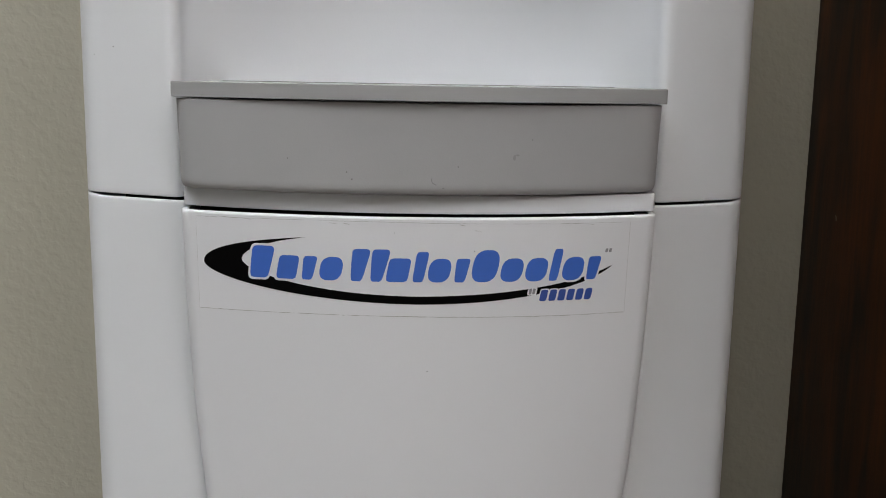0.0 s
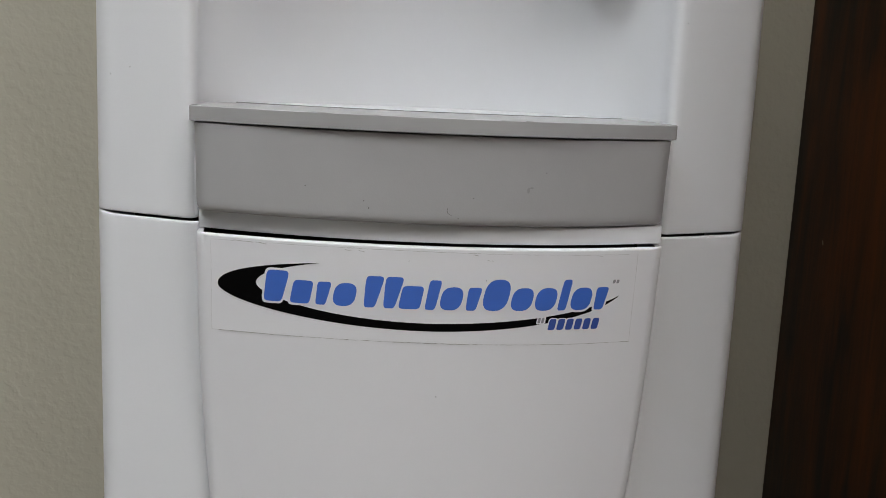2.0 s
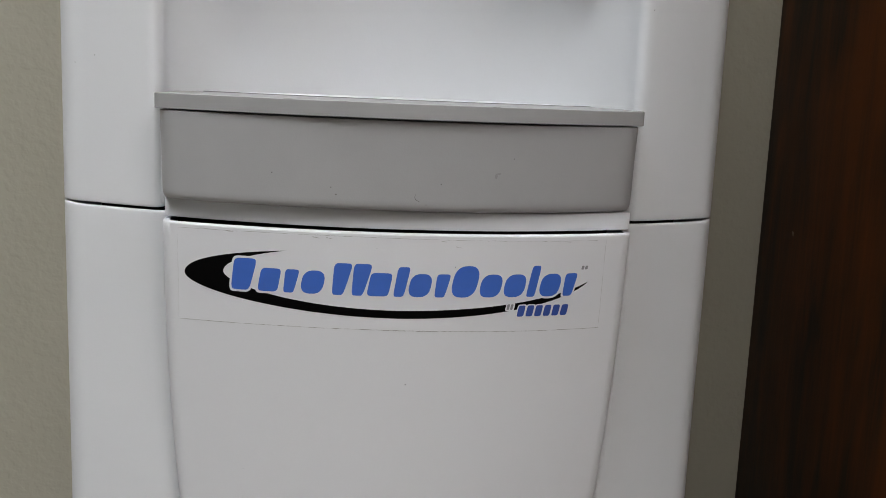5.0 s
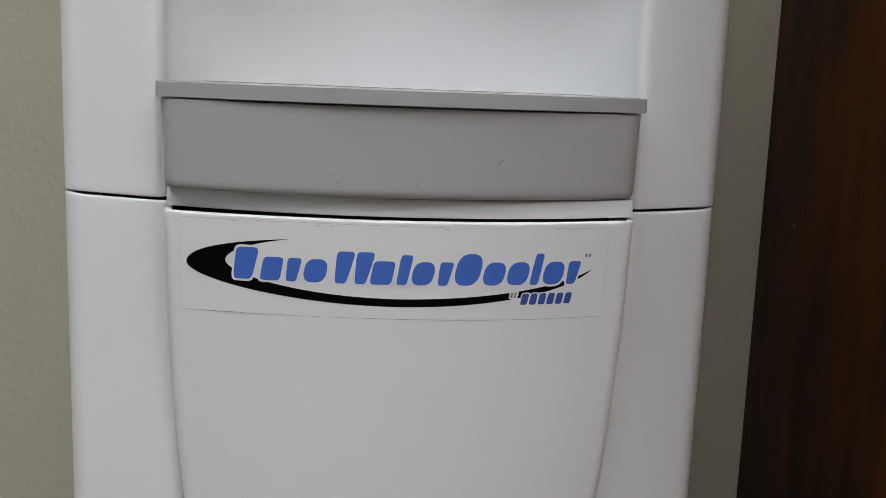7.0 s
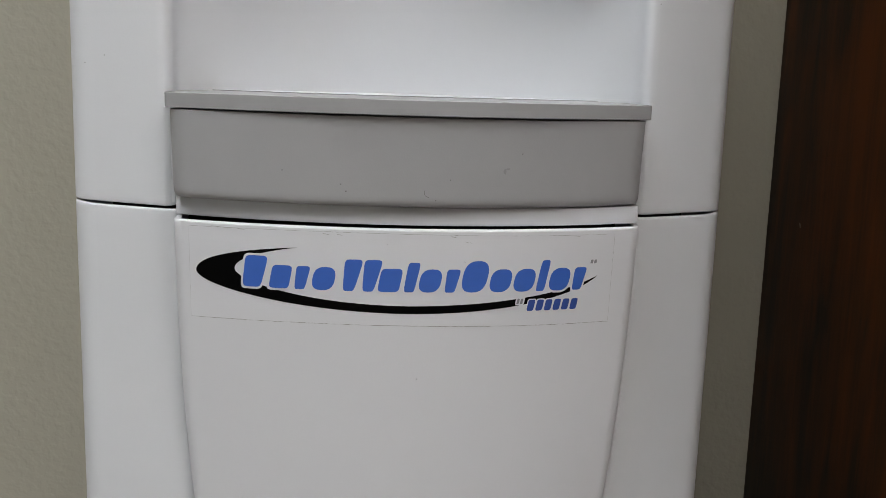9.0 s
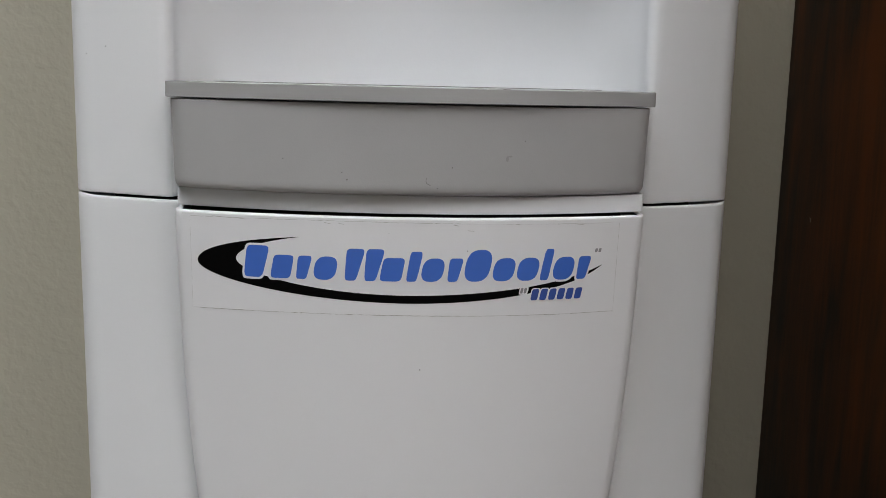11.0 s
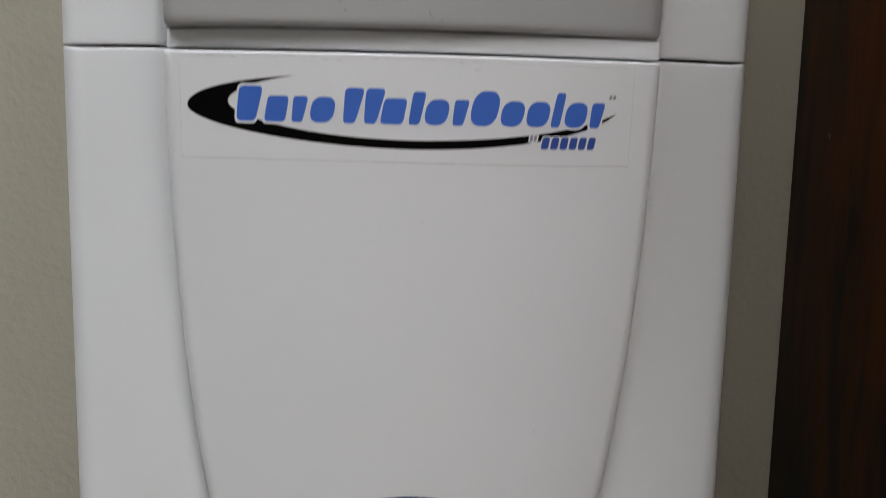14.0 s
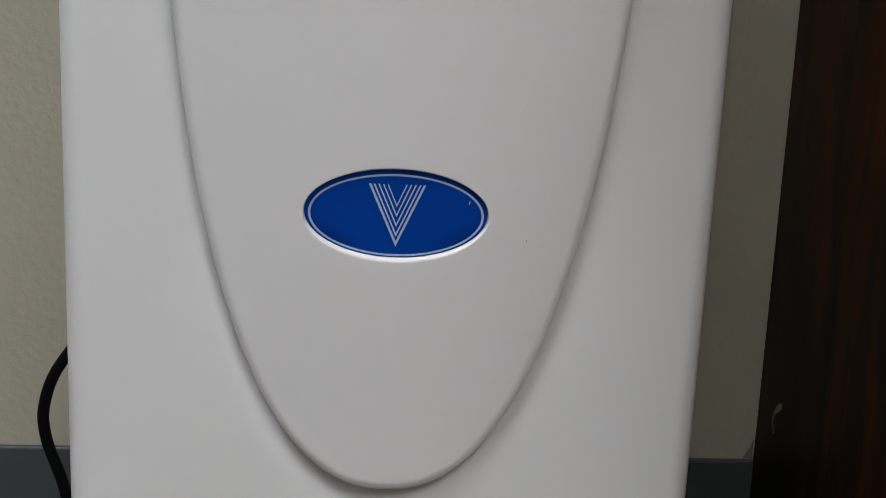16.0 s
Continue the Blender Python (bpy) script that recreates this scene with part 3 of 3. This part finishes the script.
def front_plan(half, mid, bend, corner, rear, inset=0.0, neck=None):
    """Half a plan of the tray: a bowed front and a rounded front corner, x >= 0. Behind neck the plan is narrower."""
    h = half - inset
    pts = [(0, rear), (h * 0.5, rear), (h - 0.004, rear - 0.012)]
    if neck is None:
        pts += [(h, rear - 0.02), (h, 0.0)]
    else:
        pts += [(h - 0.004, neck + 0.001), (h - 0.0003, neck)]

    def front(x):
        return mid + bend * x * x + inset

    a, c, b = Vector((h, front(h) + corner)), Vector((h, front(h))), Vector((h - corner, front(h - corner)))
    for k in range(9):
        t = k / 8
        q = (1 - t) ** 2 * a + 2 * t * (1 - t) * c + t * t * b
        pts.append((q.x, q.y))
    for k in range(1, 25):
        x = (h - corner) * (1 - k / 24)
        pts.append((x, front(x)))
    return pts


def build_tray(parent):
    tray = tagged(new("drip_tray"), "grey plastic drip tray pushed into the white cooler", "drip tray")
    tray.rotation_euler = (0, 0, radians(1.25))
    tray.location.x = -0.0008
    bm = bmesh.new()
    levels = [(0.5789, 0.0095), (0.5789, 0.0034), (0.5791, 0.0026), (0.5796, 0.0020), (0.5805, 0.0015), (0.5818, 0.0012), (0.5836, 0.0011), (0.60, 0.0007), (0.6135, 0.0002), (0.6170, 0.00010), (0.6179, 0.0001), (0.6181, 0.0004), (0.6181, 0.006)]
    rows = [[(x, y, z) for x, y in full_plan(front_plan(0.1095, -0.0728, 2.0, 0.008, 0.07, i))] for z, i in levels]
    vs = add_grid(bm, rows, True)
    bm.faces.new(vs[0])
    part("tray_body", bm, GREY, tray, "matt mid-grey tray front", True, 50)
    bm = bmesh.new()
    levels = [(0.6188, 0.006), (0.6188, 0.0004), (0.6190, 0.0), (0.6194, 0.0), (0.6248, 0.0), (0.6252, 0.0), (0.6254, 0.0001), (0.6255, 0.0004), (0.6255, 0.0009)]
    rows = [[(x, y, z) for x, y in full_plan(front_plan(0.1110, -0.0752, 2.2, 0.003, 0.072, i, -0.034))] for z, i in levels]
    add_grid(bm, rows, True)
    # its flat top, ending in a narrow groove before the recess
    rows = []
    for off, z in ((0.0009, 0.6255), (0.030, 0.6256), (0.058, 0.6257), (0.0584, 0.6235), (0.0592, 0.6235)):
        rows.append([(0.1088 * k / 20, -0.0752 + 2.2 * (0.1088 * k / 20) ** 2 + off, z) for k in range(-20, 21)])
    add_grid(bm, rows)
    part("rim", bm, RIM, tray, "slightly lighter grey rim", True, 50)
    # worn nicks on the rim's edge, small flecks and scratches on the front
    rng = random.Random(11)
    for x, length, fall in ((-0.0520, 0.0040, 0.00012), (-0.0290, 0.0036, 0.00015), (-0.0215, 0.0018, 0.0001), (0.0250, 0.0020, 0.0001), (0.0368, 0.0032, 0.0005)):
        bm = bmesh.new()
        rows = [[], []]
        for k in range(7):
            xx = x + length * (k / 6 - 0.5)
            y = -0.0752 + 2.2 * xx * xx
            w = fall * math.sin(math.pi * (0.1 + 0.8 * k / 6)) * rng.uniform(0.6, 1.2)
            rows[0].append((xx, y + 0.00008 * rng.uniform(0.2, 1.4), 0.62556))
            rows[1].append((xx, y - 0.00010, 0.62545 - w * rng.uniform(0.2, 0.9)))
        add_grid(bm, rows)
        part("worn_nick", bm, SMUDGE, tray, "dark worn nick in the rim")

    def front_y(x):
        return -0.0728 + 2.0 * x * x + 0.00015

    for x, z, w, h, mat, label in ((-0.0589, 0.5936, 0.0005, 0.0005, SMUDGE, "dark fleck"), (-0.0336, 0.5884, 0.0005, 0.0005, SMUDGE, "dark fleck"), (-0.0314, 0.5853, 0.0006, 0.0006, SMUDGE, "dark fleck"),
                                   (0.0139, 0.5912, 0.0005, 0.0005, SMUDGE, "dark fleck"), (0.0075, 0.5822, 0.0007, 0.0003, SMUDGE, "dark fleck"), (0.0462, 0.6029, 0.0004, 0.0005, SMUDGE, "dark fleck"),
                                   (0.0380, 0.5945, 0.0012, 0.0022, SCUFF, "faint grey scuff"), (0.0392, 0.5962, 0.0016, 0.0007, SCUFF, "faint grey scuff")):
        bm = bmesh.new()
        bm.faces.new([bm.verts.new((xx, front_y(xx), zz)) for xx, zz in ((x, z), (x + w * 0.6, z - h * 0.2), (x + w, z + h * 0.3), (x + w * 0.8, z + h), (x + w * 0.2, z + h * 0.9), (x - w * 0.2, z + h * 0.5))])
        part("fleck", bm, mat, tray, label)
    # a short curled fibre stuck to the front
    bm = bmesh.new()
    rows = []
    for p in smooth_line([(0.0030, 0, 0.5868), (0.0028, 0, 0.5855), (0.0033, 0, 0.5844), (0.0048, 0, 0.5836)], 5):
        rows.append([(p.x - 0.00011, front_y(p.x), p.z - 0.00006), (p.x + 0.00011, front_y(p.x), p.z + 0.00006)])
    add_grid(bm, rows)
    part("fibre", bm, SMUDGE, tray, "short curled dark fibre")

    # the white ledge of the housing under the tray
    bm = bmesh.new()
    rows = []
    for z, back in ((0.5701, 0.014), (0.5701, 0.0008), (0.5703, 0.0002), (0.5707, 0.0), (0.5735, 0.0), (0.5779, 0.0002), (0.5782, 0.0005), (0.5782, 0.03)):
        rows.append([(x, y - 0.015 * x if y < 0 else y, z) for x, y in full_plan(front_plan(0.1080 + back * 0.8, LEDGE, 1.9, 0.003, 0.04, back))])
    add_grid(bm, rows, True)
    part("ledge", bm, WHITE, parent, "white ledge under the tray")
    return tray


def water_cooler():
    cooler = tagged(new("water_cooler"), "white free-standing office water cooler with a bowed front door", "water cooler")
    build_body(cooler)
    build_housing(cooler)
    door = build_door(cooler)
    build_sticker(door)
    build_badge(door)
    build_tray(cooler)
    # tiny specks on the door
    for x, z, s in ((0.003, 0.498, 0.00035), (0.061, 0.337, 0.0004), (0.057, 0.400, 0.00025), (0.023, 0.554, 0.0003), (-0.012, 0.562, 0.0002), (-0.071, 0.452, 0.0002)):
        bm = bmesh.new()
        decal(bm, ((x, z), (x + s, z - s * 0.3), (x + s * 0.9, z + s), (x - s * 0.2, z + s * 1.3)), 0.0005, 1, 1)
        part("speck", bm, MARK, door, "dark speck")
    # scuffs along the door's upper edge, specks on the columns
    rng = random.Random(7)
    for x, z, length in ((-0.0900, 0.5670, 0.009), (-0.0790, 0.5667, 0.004), (-0.0403, 0.5661, 0.003), (-0.0341, 0.5660, 0.0025), (0.0165, 0.5660, 0.0022), (0.0229, 0.5636, 0.0016), (0.0250, 0.5633, 0.0008), (0.0737, 0.5659, 0.003)):
        bm = bmesh.new()
        add_grid(bm, [[on_door(x + length * k / 6, z - 0.00045 * k / 6 + side * rng.uniform(0.00005, 0.00016), 0.00035) for k in range(7)] for side in (-1, 1)])
        part("scuff", bm, TRACE, door, "thin grey scuff")
    for x, z in ((-0.1437, 0.6407), (-0.1535, 0.6371), (0.1170, 0.6728)):
        y = body_y(x, 0.6) - 0.0003
        bm = bmesh.new()
        bm.faces.new([bm.verts.new((x + a * 0.00035, y, z + c * 0.00035)) for a, c in ((-1, 0), (0, -0.8), (1, 0.1), (0.3, 1))])
        part("speck", bm, SCUFF, cooler, "grey speck")
    bm = bmesh.new()
    decal(bm, ((0.0330, 0.3540), (0.0334, 0.3540), (0.0336, 0.3556), (0.0334, 0.3556)), -0.0013, 1, 1)
    part("badge_scratch", bm, PALE, door, "small white scratch")
    for x in (-0.13, 0.13):
        for y in (0.01, 0.2):
            part("foot", tube([Vector((x, y, z)) for z in (0.0, 0.006, 0.014)], 0.014, 16), DARK, cooler, "black rubber foot")
    return cooler


water_cooler()

cord_line = smooth_line([(-0.09, 0.2372, 0.262), (-0.15, 0.246, 0.256), (-0.206, 0.235, 0.228), (-0.2365, 0.222, 0.1920), (-0.2482, 0.220, 0.161), (-0.2474, 0.221, 0.134),
                         (-0.2372, 0.223, 0.100), (-0.226, 0.226, 0.050), (-0.200, 0.232, 0.014), (-0.15, 0.242, 0.0055), (-0.06, 0.25, 0.0048), (0.05, 0.255, 0.0048)])
solid("power_cord", tube(cord_line, 0.0042, 14), RUBBER, "black rubber power cord looping beside the cooler to the floor", "power cord")
